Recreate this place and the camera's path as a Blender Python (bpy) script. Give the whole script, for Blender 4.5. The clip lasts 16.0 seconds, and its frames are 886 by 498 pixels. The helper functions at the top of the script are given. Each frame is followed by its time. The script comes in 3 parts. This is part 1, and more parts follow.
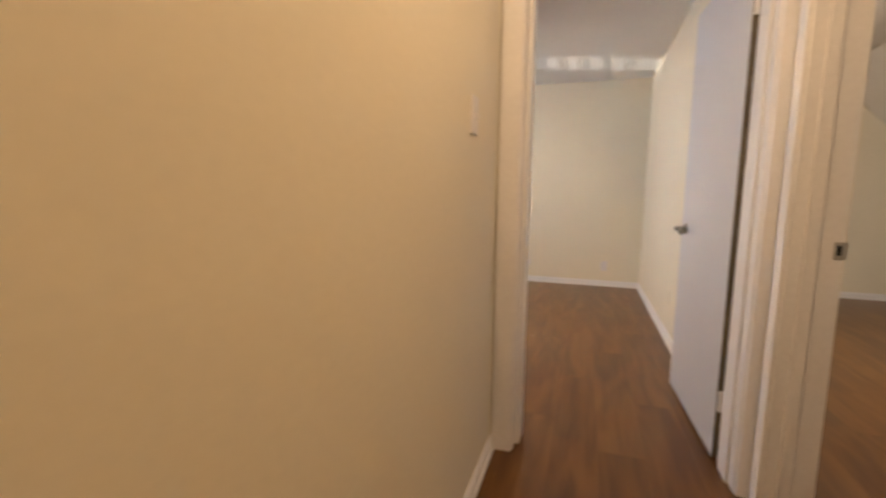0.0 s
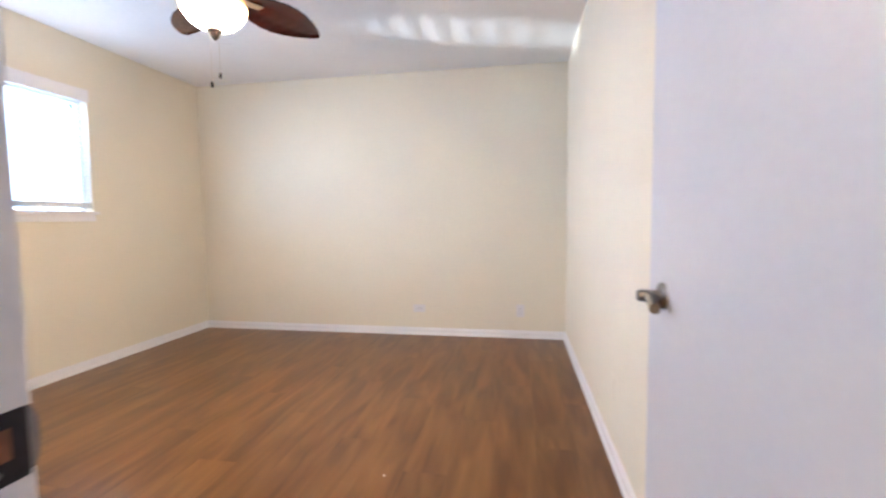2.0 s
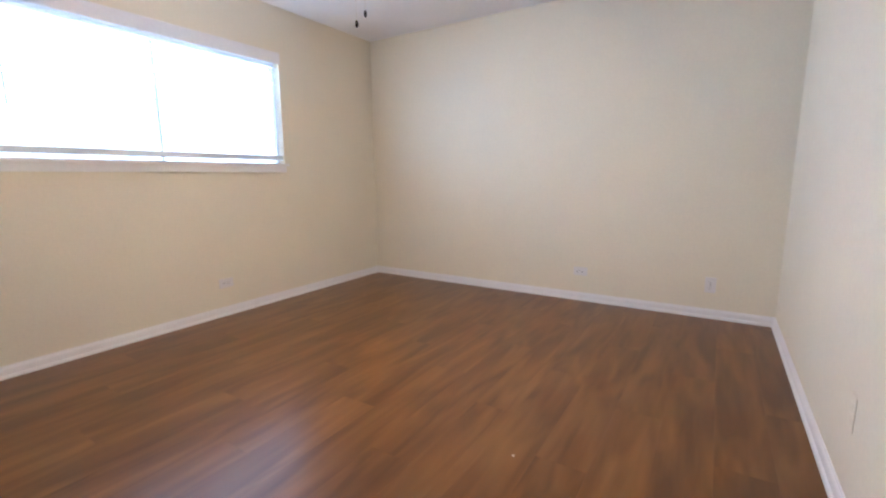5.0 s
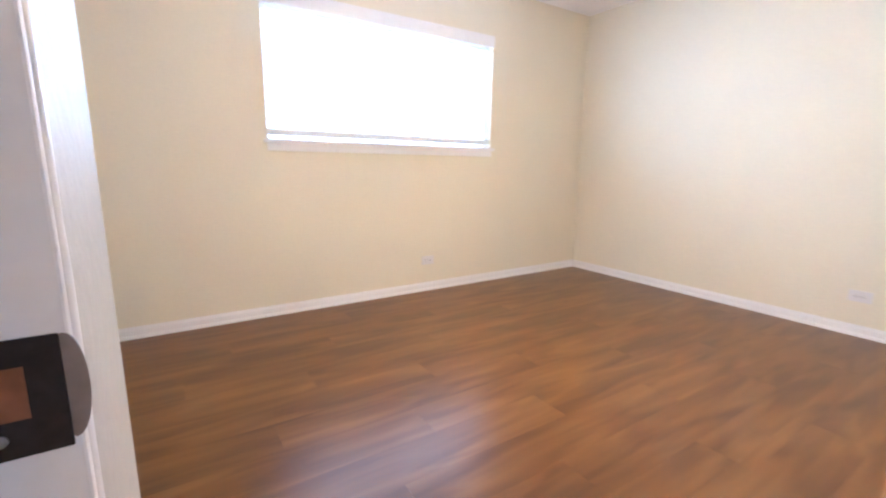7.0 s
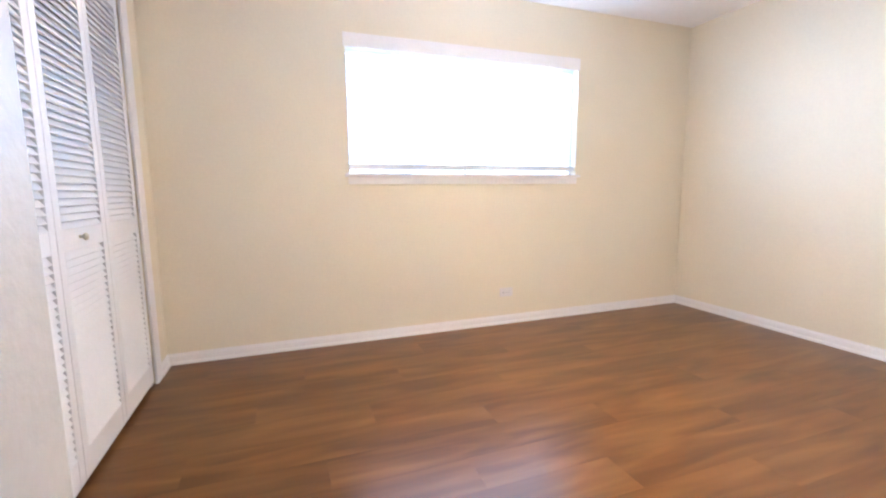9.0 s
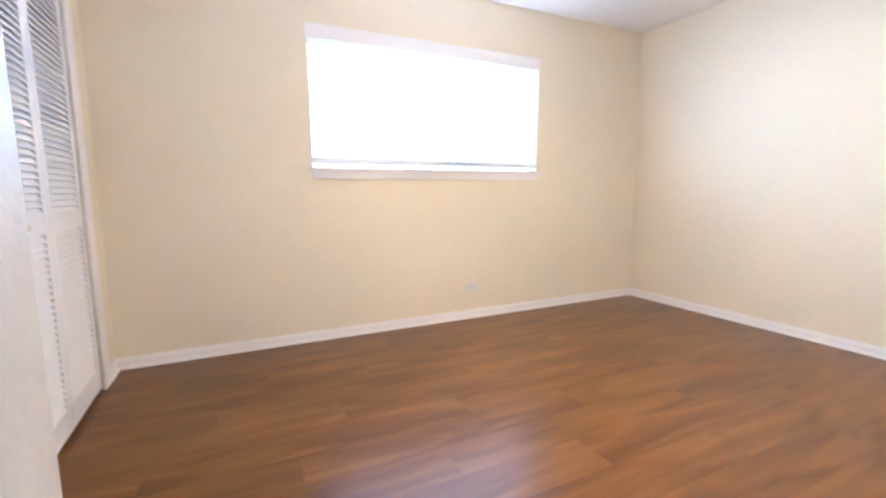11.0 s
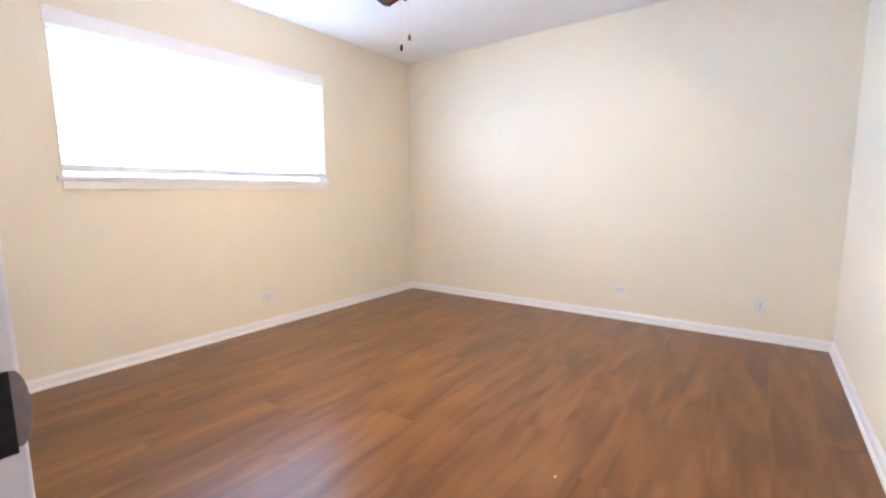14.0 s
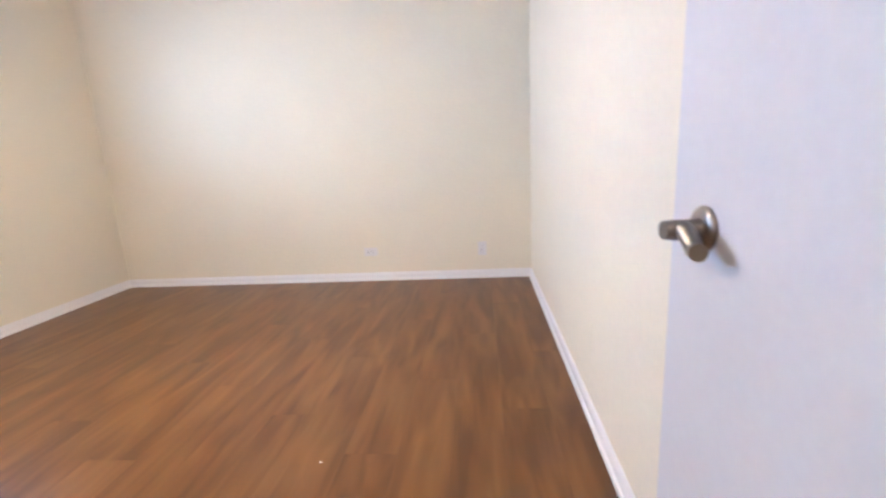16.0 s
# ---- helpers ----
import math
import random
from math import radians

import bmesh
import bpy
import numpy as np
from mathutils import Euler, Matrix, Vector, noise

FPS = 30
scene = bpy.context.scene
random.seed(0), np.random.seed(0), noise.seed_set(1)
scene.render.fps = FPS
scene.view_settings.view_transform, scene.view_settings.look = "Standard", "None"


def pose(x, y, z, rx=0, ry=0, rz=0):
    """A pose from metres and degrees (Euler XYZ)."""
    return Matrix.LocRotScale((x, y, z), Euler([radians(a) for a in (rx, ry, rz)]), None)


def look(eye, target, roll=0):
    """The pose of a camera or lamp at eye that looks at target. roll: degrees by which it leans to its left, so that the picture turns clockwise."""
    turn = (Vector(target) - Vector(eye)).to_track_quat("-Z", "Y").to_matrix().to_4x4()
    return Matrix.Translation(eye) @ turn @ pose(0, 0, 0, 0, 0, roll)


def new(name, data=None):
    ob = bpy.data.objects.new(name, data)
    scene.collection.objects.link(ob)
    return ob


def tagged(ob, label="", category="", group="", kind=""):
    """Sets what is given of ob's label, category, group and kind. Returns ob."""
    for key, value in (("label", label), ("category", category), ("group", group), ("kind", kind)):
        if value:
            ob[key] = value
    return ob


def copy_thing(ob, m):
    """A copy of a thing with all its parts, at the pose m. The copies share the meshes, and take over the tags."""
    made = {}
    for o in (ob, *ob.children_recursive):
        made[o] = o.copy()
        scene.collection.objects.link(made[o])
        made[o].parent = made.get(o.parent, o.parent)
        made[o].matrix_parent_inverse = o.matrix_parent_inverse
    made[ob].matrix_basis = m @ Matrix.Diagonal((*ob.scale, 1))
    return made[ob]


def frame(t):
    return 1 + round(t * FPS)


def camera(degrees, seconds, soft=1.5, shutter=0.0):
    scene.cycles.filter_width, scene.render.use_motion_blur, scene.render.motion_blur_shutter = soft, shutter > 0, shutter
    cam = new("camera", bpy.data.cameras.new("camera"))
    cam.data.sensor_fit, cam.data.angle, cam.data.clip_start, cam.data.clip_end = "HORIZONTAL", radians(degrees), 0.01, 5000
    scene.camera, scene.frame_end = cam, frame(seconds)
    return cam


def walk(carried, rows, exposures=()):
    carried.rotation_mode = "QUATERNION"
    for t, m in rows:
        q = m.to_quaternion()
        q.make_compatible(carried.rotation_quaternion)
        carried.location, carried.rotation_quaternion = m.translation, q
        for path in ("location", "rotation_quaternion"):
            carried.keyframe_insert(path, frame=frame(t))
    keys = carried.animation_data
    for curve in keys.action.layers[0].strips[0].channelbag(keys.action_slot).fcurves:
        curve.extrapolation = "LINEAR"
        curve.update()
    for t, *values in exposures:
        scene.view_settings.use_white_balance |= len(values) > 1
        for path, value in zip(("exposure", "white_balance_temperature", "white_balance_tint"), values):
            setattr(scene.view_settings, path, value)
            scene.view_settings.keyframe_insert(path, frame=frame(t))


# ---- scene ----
cam = camera(91.1, 16.0, soft=2.2, shutter=0.5)
PATH = [
    (0, (0.099, -0.065, 1.083), (-0.522, 1.82, 0.838), 0.7),
    (0.5, (0.133, 0.332, 1.089), (-0.121, 2.303, 0.871), -0.5),
    (0.8, (0.189, 0.605, 1.091), (0.002, 2.589, 0.917), -1.4),
    (1, (0.2, 0.753, 1.101), (0.024, 2.736, 0.912), -1.3),
    (1.5, (0.229, 1.205, 1.097), (0.106, 3.198, 0.988), 0.7),
    (2, (0.295, 1.567, 1.094), (-0.041, 3.534, 0.956), -0.6),
    (2.5, (0.347, 1.8, 1.104), (-0.454, 3.629, 0.976), -0.0),
    (3, (0.356, 1.868, 1.114), (-0.622, 3.613, 1.142), -1.4),
    (3.2, (0.345, 1.877, 1.124), (-0.643, 3.606, 1.305), -1.3),
    (5.3, (0.306, 1.867, 1.048), (-0.726, 3.540, 0.681), 0.2),
    (5.5, (0.29, 1.863, 1.044), (-0.726, 3.549, 0.691), 0.9),
    (6, (0.252, 1.868, 1.042), (-0.818, 3.521, 0.689), 0.8),
    (6.5, (0.193, 1.897, 1.02), (-1.184, 3.289, 0.61), 0.5),
    (7, (0.142, 1.941, 1.016), (-1.503, 3.016, 0.643), 0.7),
    (7.5, (0.16, 2.008, 1.016), (-1.61, 2.859, 0.637), 1.0),
    (8, (0.106, 2.043, 1.01), (-1.696, 2.815, 0.613), 0.3),
    (8.5, (0.112, 2.084, 1.017), (-1.728, 2.801, 0.699), -0.5),
    (8.7, (0.131, 2.129, 1.058), (-1.732, 2.806, 0.786), -0.6),
    (10.8, (0.120, 2.086, 0.998), (-1.704, 2.873, 0.761), -0.4),
    (11, (0.114, 2.067, 1.009), (-1.671, 2.931, 0.75), -0.3),
    (11.5, (0.168, 2.046, 1.033), (-1.505, 3.101, 0.734), 0.0),
    (12, (0.178, 1.963, 1.045), (-1.339, 3.232, 0.746), 0.4),
    (12.5, (0.219, 1.932, 1.036), (-1.089, 3.422, 0.776), 0.4),
    (13, (0.266, 1.877, 1.044), (-0.9, 3.478, 0.77), -1.0),
    (13.5, (0.29, 1.848, 1.05), (-0.912, 3.428, 0.802), -0.5),
    (14, (0.296, 1.831, 1.055), (-0.879, 3.429, 0.803), -0.6),
    (14.5, (0.292, 1.827, 1.059), (-0.844, 3.457, 0.828), -0.3),
    (15, (0.298, 1.833, 1.053), (-0.754, 3.518, 0.82), 0.2),
    (15.5, (0.283, 1.880, 1.061), (-0.398, 3.729, 0.720), -0.8),
    (15.6, (0.286, 1.914, 1.058), (-0.244, 3.81, 0.704), -1.3),
    (16, (0.325, 2.002, 1.032), (0.145, 3.948, 0.605), -3.1),
]
EXPOSURES = [(0, -0.16, 6500, 12), (0.5, 0.08, 5700, 11), (1.0, 0.36, 5300, 11), (1.5, 0.41, 5280, 12), (2.0, 0.35, 5340, 11), (3.2, 0.40, 5180, 11), (5.3, -0.08, 5220, 12), (5.5, 0.08, 5220, 12), (6.0, 0.37, 5220, 12), (7.0, 0.60, 5240, 12), (8.5, 0.65, 5240, 12), (11, 0.67, 5210, 11), (14.5, 0.62, 5170, 11), (16, 0.52, 5170, 12)]
walk(cam, [(t, look(eye, target, roll)) for t, eye, target, roll in PATH], EXPOSURES)

# ---- world and large lights ----
world = bpy.data.worlds.new("world")
world.use_nodes = True
scene.world = world
sky = world.node_tree.nodes.new("ShaderNodeTexSky")
sky.sky_type, sky.sun_disc, sky.sun_elevation, sky.sun_rotation = "NISHITA", False, radians(48), radians(90)
world.node_tree.links.new(sky.outputs[0], world.node_tree.nodes["Background"].inputs[0])
world.node_tree.nodes["Background"].inputs[1].default_value = 0.12


def lamp(name, kind, m, energy, color, **extra):
    data = bpy.data.lights.new(name, kind)
    data.energy, data.color = energy, color
    for key, value in extra.items():
        setattr(data, key, value)
    ob = new(name, data)
    ob.matrix_world = m
    return ob


lamp("sun", "SUN", look((8, 1.5, 9), (0, 1.5, 0)), 3.0, (1, 0.95, 0.88), angle=radians(0.5))
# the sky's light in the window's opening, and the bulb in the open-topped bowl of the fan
lamp("window_skylight", "AREA", look((-3.12, 3.47, 1.62), (-1.12, 3.47, 2.3)), 54, (0.64, 0.80, 1.0), shape="RECTANGLE", size=2.2, size_y=1.15)
lamp("blind_skylight", "AREA", look((-2.874, 3.47, 1.60), (-1.874, 3.47, 1.75)), 12.5, (0.62, 0.79, 1.0), shape="RECTANGLE", size=1.76, size_y=0.76)
# extra strip lamp added on the room side of the blind to brighten the ceiling
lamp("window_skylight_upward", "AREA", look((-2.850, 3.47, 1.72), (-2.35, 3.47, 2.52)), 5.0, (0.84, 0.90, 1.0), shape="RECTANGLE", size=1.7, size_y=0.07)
lamp("fan_bulb", "POINT", pose(-1.088, 3.442, 2.10), 1.5, (1, 0.66, 0.40), shadow_soft_size=0.03)
# sun thrown up through the blind by something shiny outside
lamp("sun_glint", "SPOT", look((-8.9, 1.95, 0.32), (0.12, 4.84, 2.44)), 7000, (1, 0.97, 0.9), spot_size=radians(3.6), spot_blend=0.9, shadow_soft_size=0.04)


# ---- materials ----
def mat(name, color, rough=0.5, metal=0.0, spread=0.06, grain=60.0, blotch=2.0, bump=0.0, bump_scale=200.0, spec=0.5, coat=0.0):
    m = bpy.data.materials.new(name)
    m.use_nodes = True
    nt, b = m.node_tree, m.node_tree.nodes["Principled BSDF"]
    geo = nt.nodes.new("ShaderNodeNewGeometry")
    fine, broad = nt.nodes.new("ShaderNodeTexNoise"), nt.nodes.new("ShaderNodeTexNoise")
    fine.inputs["Scale"].default_value, broad.inputs["Scale"].default_value = grain, blotch
    broad.inputs["Detail"].default_value = 4
    add = nt.nodes.new("ShaderNodeMath")
    add.operation = "ADD"
    ramp = nt.nodes.new("ShaderNodeMapRange")
    ramp.inputs["From Min"].default_value, ramp.inputs["From Max"].default_value = 0.7, 1.3
    ramp.inputs["To Min"].default_value, ramp.inputs["To Max"].default_value = 1 - spread, 1 + spread
    mul = nt.nodes.new("ShaderNodeVectorMath")
    mul.operation = "SCALE"
    mul.inputs[0].default_value = color
    for tex in (fine, broad):
        nt.links.new(geo.outputs["Position"], tex.inputs["Vector"])
    nt.links.new(fine.outputs[0], add.inputs[0])
    nt.links.new(broad.outputs[0], add.inputs[1])
    nt.links.new(add.outputs[0], ramp.inputs["Value"])
    nt.links.new(ramp.outputs[0], mul.inputs["Scale"])
    nt.links.new(mul.outputs[0], b.inputs["Base Color"])
    b.inputs["Roughness"].default_value, b.inputs["Metallic"].default_value = rough, metal
    b.inputs["Specular IOR Level"].default_value, b.inputs["Coat Weight"].default_value = spec, coat
    b.inputs["Coat Roughness"].default_value = 0.15
    if bump:
        relief, bp = nt.nodes.new("ShaderNodeTexNoise"), nt.nodes.new("ShaderNodeBump")
        relief.inputs["Scale"].default_value, relief.inputs["Detail"].default_value = bump_scale, 3
        bp.inputs["Strength"].default_value, bp.inputs["Distance"].default_value = bump, 0.004
        nt.links.new(geo.outputs["Position"], relief.inputs["Vector"])
        nt.links.new(relief.outputs[0], bp.inputs["Height"])
        nt.links.new(bp.outputs[0], b.inputs["Normal"])
    return m


def wood(name, dark, mid, light, rough, along=(9.0, 0.75, 9.0), coat=0.0, jitter=(37.0, 53.0, 19.0), tones=0.07, spec=0.5):
    m = bpy.data.materials.new(name)
    m.use_nodes = True
    nt, b = m.node_tree, m.node_tree.nodes["Principled BSDF"]
    tc, info = nt.nodes.new("ShaderNodeTexCoord"), nt.nodes.new("ShaderNodeObjectInfo")
    shift = nt.nodes.new("ShaderNodeVectorMath")
    shift.operation = "SCALE"
    shift.inputs[0].default_value = jitter
    nt.links.new(info.outputs["Random"], shift.inputs["Scale"])
    plus = nt.nodes.new("ShaderNodeVectorMath")
    nt.links.new(tc.outputs["Object"], plus.inputs[0])
    nt.links.new(shift.outputs[0], plus.inputs[1])
    stretch = nt.nodes.new("ShaderNodeVectorMath")
    stretch.operation = "MULTIPLY"
    stretch.inputs[1].default_value = along
    nt.links.new(plus.outputs[0], stretch.inputs[0])
    figure, fibre = nt.nodes.new("ShaderNodeTexNoise"), nt.nodes.new("ShaderNodeTexNoise")
    figure.inputs["Scale"].default_value, figure.inputs["Detail"].default_value, figure.inputs["Distortion"].default_value = 1.0, 2.5, 0.8
    fibre.inputs["Scale"].default_value, fibre.inputs["Detail"].default_value = 5.0, 1
    nt.links.new(stretch.outputs[0], figure.inputs["Vector"])
    nt.links.new(stretch.outputs[0], fibre.inputs["Vector"])
    mix = nt.nodes.new("ShaderNodeMath")
    mix.operation, mix.inputs[1].default_value = "MULTIPLY_ADD", 0.09
    nt.links.new(fibre.outputs[0], mix.inputs[0])
    tone = nt.nodes.new("ShaderNodeMath")
    tone.operation, tone.inputs[1].default_value = "MULTIPLY_ADD", tones
    nt.links.new(info.outputs["Random"], tone.inputs[0])
    nt.links.new(figure.outputs[0], tone.inputs[2])
    nt.links.new(tone.outputs[0], mix.inputs[2])
    ramp = nt.nodes.new("ShaderNodeValToRGB")
    r = ramp.color_ramp
    r.elements[0].position, r.elements[0].color = 0.36, (*dark, 1)
    r.elements[1].position, r.elements[1].color = 0.80, (*light, 1)
    e = r.elements.new(0.56)
    e.color = (*mid, 1)
    nt.links.new(mix.outputs[0], ramp.inputs[0])
    nt.links.new(ramp.outputs[0], b.inputs["Base Color"])
    b.inputs["Roughness"].default_value = rough
    b.inputs["Coat Weight"].default_value, b.inputs["Coat Roughness"].default_value = coat, 0.2
    b.inputs["Specular IOR Level"].default_value = spec
    return m


def laminate(name, dark, mid, light, rough):
    """Printed plank: broad pale and dark flames, thin wandering dark lines and fine pores, all along y and shifted from plank to plank."""
    m = bpy.data.materials.new(name)
    m.use_nodes = True
    nt, b = m.node_tree, m.node_tree.nodes["Principled BSDF"]
    link = nt.links.new
    info, geo = nt.nodes.new("ShaderNodeObjectInfo"), nt.nodes.new("ShaderNodeNewGeometry")
    shift, plus = nt.nodes.new("ShaderNodeVectorMath"), nt.nodes.new("ShaderNodeVectorMath")
    shift.operation = "SCALE"
    shift.inputs[0].default_value = (7.0, 31.0, 0.0)
    link(info.outputs["Random"], shift.inputs["Scale"])
    link(geo.outputs["Position"], plus.inputs[0])
    link(shift.outputs[0], plus.inputs[1])

    def grain(along, detail, distortion, rough_detail=0.5):
        stretch, tex = nt.nodes.new("ShaderNodeVectorMath"), nt.nodes.new("ShaderNodeTexNoise")
        stretch.operation = "MULTIPLY"
        stretch.inputs[1].default_value = along
        tex.inputs["Scale"].default_value, tex.inputs["Detail"].default_value = 1.0, detail
        tex.inputs["Distortion"].default_value, tex.inputs["Roughness"].default_value = distortion, rough_detail
        link(plus.outputs[0], stretch.inputs[0])
        link(stretch.outputs[0], tex.inputs["Vector"])
        return tex.outputs[0]

    def sum_of(a, k, c):
        node = nt.nodes.new("ShaderNodeMath")
        node.operation, node.inputs[1].default_value = "MULTIPLY_ADD", k
        link(a, node.inputs[0])
        if isinstance(c, float):
            node.inputs[2].default_value = c
        else:
            link(c, node.inputs[2])
        return node.outputs[0]

    flame = grain((9.5, 1.7, 1.0), 1.6, 0.7)
    streak = grain((26.0, 2.4, 1.0), 1.0, 0.5)
    total = sum_of(flame, 0.68, sum_of(streak, 0.18, sum_of(info.outputs["Random"], 0.06, 0.03)))
    ramp = nt.nodes.new("ShaderNodeValToRGB")
    r = ramp.color_ramp
    r.elements[0].position, r.elements[0].color = 0.36, (*dark, 1)
    r.elements[1].position, r.elements[1].color = 0.70, (*light, 1)
    r.elements.new(0.50).color = (*mid, 1)
    link(total, ramp.inputs[0])
    link(ramp.outputs[0], b.inputs["Base Color"])
    b.inputs["Roughness"].default_value, b.inputs["Specular IOR Level"].default_value = rough, 0.38
    return m


def graded_glow(name, low, high, z0, z1):
    """Lit glass whose light runs from low, (colour, strength), at height z0 to high at z1."""
    m = glow(name, (1, 1, 1), 1.0)
    nt, b = m.node_tree, m.node_tree.nodes["Principled BSDF"]
    tc, split, span = nt.nodes.new("ShaderNodeTexCoord"), nt.nodes.new("ShaderNodeSeparateXYZ"), nt.nodes.new("ShaderNodeMapRange")
    span.inputs["From Min"].default_value, span.inputs["From Max"].default_value = z0, z1
    ramp = nt.nodes.new("ShaderNodeValToRGB")
    ramp.color_ramp.elements[0].color, ramp.color_ramp.elements[1].color = (*low[0], 1), (*high[0], 1)
    power = nt.nodes.new("ShaderNodeMapRange")
    power.inputs["To Min"].default_value, power.inputs["To Max"].default_value = low[1], high[1]
    nt.links.new(tc.outputs["Object"], split.inputs[0])
    nt.links.new(split.outputs["Z"], span.inputs["Value"])
    nt.links.new(span.outputs[0], ramp.inputs[0])
    nt.links.new(span.outputs[0], power.inputs["Value"])
    nt.links.new(ramp.outputs[0], b.inputs["Emission Color"])
    nt.links.new(power.outputs[0], b.inputs["Emission Strength"])
    return m


def glow(name, color, strength):
    m = bpy.data.materials.new(name)
    m.use_nodes = True
    b = m.node_tree.nodes["Principled BSDF"]
    b.inputs["Base Color"].default_value = (0.85, 0.78, 0.62, 1)
    b.inputs["Emission Color"].default_value, b.inputs["Emission Strength"].default_value = (*color, 1), strength
    b.inputs["Roughness"].default_value = 0.35
    return m


def translucent(name, color, share):
    """Thin vinyl that lets a share of the light through."""
    m = mat(name, color, 0.4, spread=0.02)
    nt, out = m.node_tree, m.node_tree.nodes["Material Output"]
    passing, mix = nt.nodes.new("ShaderNodeBsdfTranslucent"), nt.nodes.new("ShaderNodeMixShader")
    passing.inputs["Color"].default_value = (*color, 1)
    mix.inputs[0].default_value = share
    nt.links.new(nt.nodes["Principled BSDF"].outputs[0], mix.inputs[1])
    nt.links.new(passing.outputs[0], mix.inputs[2])
    nt.links.new(mix.outputs[0], out.inputs["Surface"])
    return m


def glass(name):
    m = bpy.data.materials.new(name)
    m.use_nodes = True
    b = m.node_tree.nodes["Principled BSDF"]
    b.inputs["Transmission Weight"].default_value, b.inputs["Roughness"].default_value, b.inputs["IOR"].default_value = 1.0, 0.0, 1.45
    return m


WALL = mat("cream_wall_paint", (0.80, 0.742, 0.605), 0.65, spread=0.025, bump=0.12, bump_scale=110, spec=0.2)
# cream set darker than WALL: the weaker light on this wall is in its colour
ROUGHWALL = mat("skip_trowel_wall_dimmed", (0.50, 0.475, 0.43), 0.5, spread=0.03, bump=0.45, bump_scale=48, spec=0.4)
CEIL = mat("ceiling_paint", (0.91, 0.89, 0.865), 0.8, spread=0.03, bump=0.5, bump_scale=160, spec=0.2)
TRIM = mat("white_trim_paint", (0.85, 0.835, 0.835), 0.29, spread=0.03, bump=0.03, bump_scale=45)
# white paint with the dim bluish window light put into its base colour
DOOR = mat("white_door_paint_cool_lit", (0.615, 0.615, 0.645), 0.3, spread=0.02, bump=0.06, bump_scale=30)
LOUVRE = mat("louvre_paint", (0.80, 0.79, 0.79), 0.4, spread=0.03)
PLATE = mat("plate_plastic", (0.76, 0.735, 0.725), 0.35, spread=0.02)
DARK = mat("slot_black", (0.02, 0.02, 0.02), 0.6)
NICKEL = mat("satin_nickel", (0.25, 0.23, 0.215), 0.40, 1.0, spread=0.05)
BRONZE = mat("dark_bronze", (0.045, 0.032, 0.026), 0.38, 0.8, spread=0.15)
STEEL = mat("bright_steel", (0.60, 0.58, 0.55), 0.32, 1.0)
FOB = mat("dark_fob_wood", (0.007, 0.004, 0.003), 0.6, spec=0.1)
OLDBRASS = mat("tarnished_strike", (0.035, 0.030, 0.029), 0.45, 0.8, spread=0.2, grain=120)
EDGE = mat("dark_door_edge", (0.13, 0.10, 0.06), 0.7, spread=0.2)
LIP = mat("dull_strike_lip", (0.27, 0.23, 0.21), 0.5, 0.8, spread=0.15)
RAW = mat("raw_wood_mortise", (0.25, 0.10, 0.05), 0.8, spread=0.3)
BRASS = mat("worn_brass", (0.66, 0.58, 0.42), 0.35, 1.0)
SLAT = translucent("blind_slat_vinyl", (0.84, 0.84, 0.84), 0.5)
RAIL = mat("blind_rail_grey", (0.80, 0.80, 0.80), 0.45, spread=0.03)
CORD = mat("blind_cord", (0.75, 0.75, 0.73), 0.8)
VINYL = mat("window_frame_vinyl", (0.80, 0.80, 0.80), 0.35, spread=0.02)
GLASS = glass("window_glass")
PLANK = laminate("laminate_plank", (0.091, 0.0360, 0.0098), (0.140, 0.0598, 0.0157), (0.206, 0.0965, 0.0268), 0.28)
BLADE = wood("mahogany_blade", (0.009, 0.0009, 0.0004), (0.024, 0.0022, 0.0009), (0.052, 0.005, 0.0017), 0.20, (2.0, 12.0, 12.0), 0.0, spec=0.3)
BOWL = graded_glow("lit_alabaster_glass", ((1.0, 0.74, 0.46), 250.0), ((1.0, 0.50, 0.14), 1.5), 2.005, 2.085)
DOME = glow("lit_dome_glass", (1.0, 0.69, 0.41), 66.0)
DOME_WHITE = glow("lit_white_dome_glass", (1.0, 0.88, 0.76), 180.0)
SUBFLOOR = mat("subfloor", (0.08, 0.045, 0.03), 0.9)
EARTH = mat("dry_ground", (0.30, 0.27, 0.2), 0.9, spread=0.2, blotch=0.4)


# ---- mesh helpers ----
def box(bm, x0, x1, y0, y1, z0, z1, bevel=0.0):
    made = bmesh.ops.create_cube(bm, size=1)["verts"]
    for v in made:
        v.co = ((x0 + x1) / 2 + v.co.x * (x1 - x0), (y0 + y1) / 2 + v.co.y * (y1 - y0), (z0 + z1) / 2 + v.co.z * (z1 - z0))
    if bevel:
        edges = list({e for v in made for e in v.link_edges})
        bmesh.ops.bevel(bm, geom=edges, offset=bevel, segments=2, profile=0.5, affect="EDGES")


def boxes(*rows, bevel=0.0):
    bm = bmesh.new()
    for r in rows:
        box(bm, *r, bevel=bevel)
    return bm


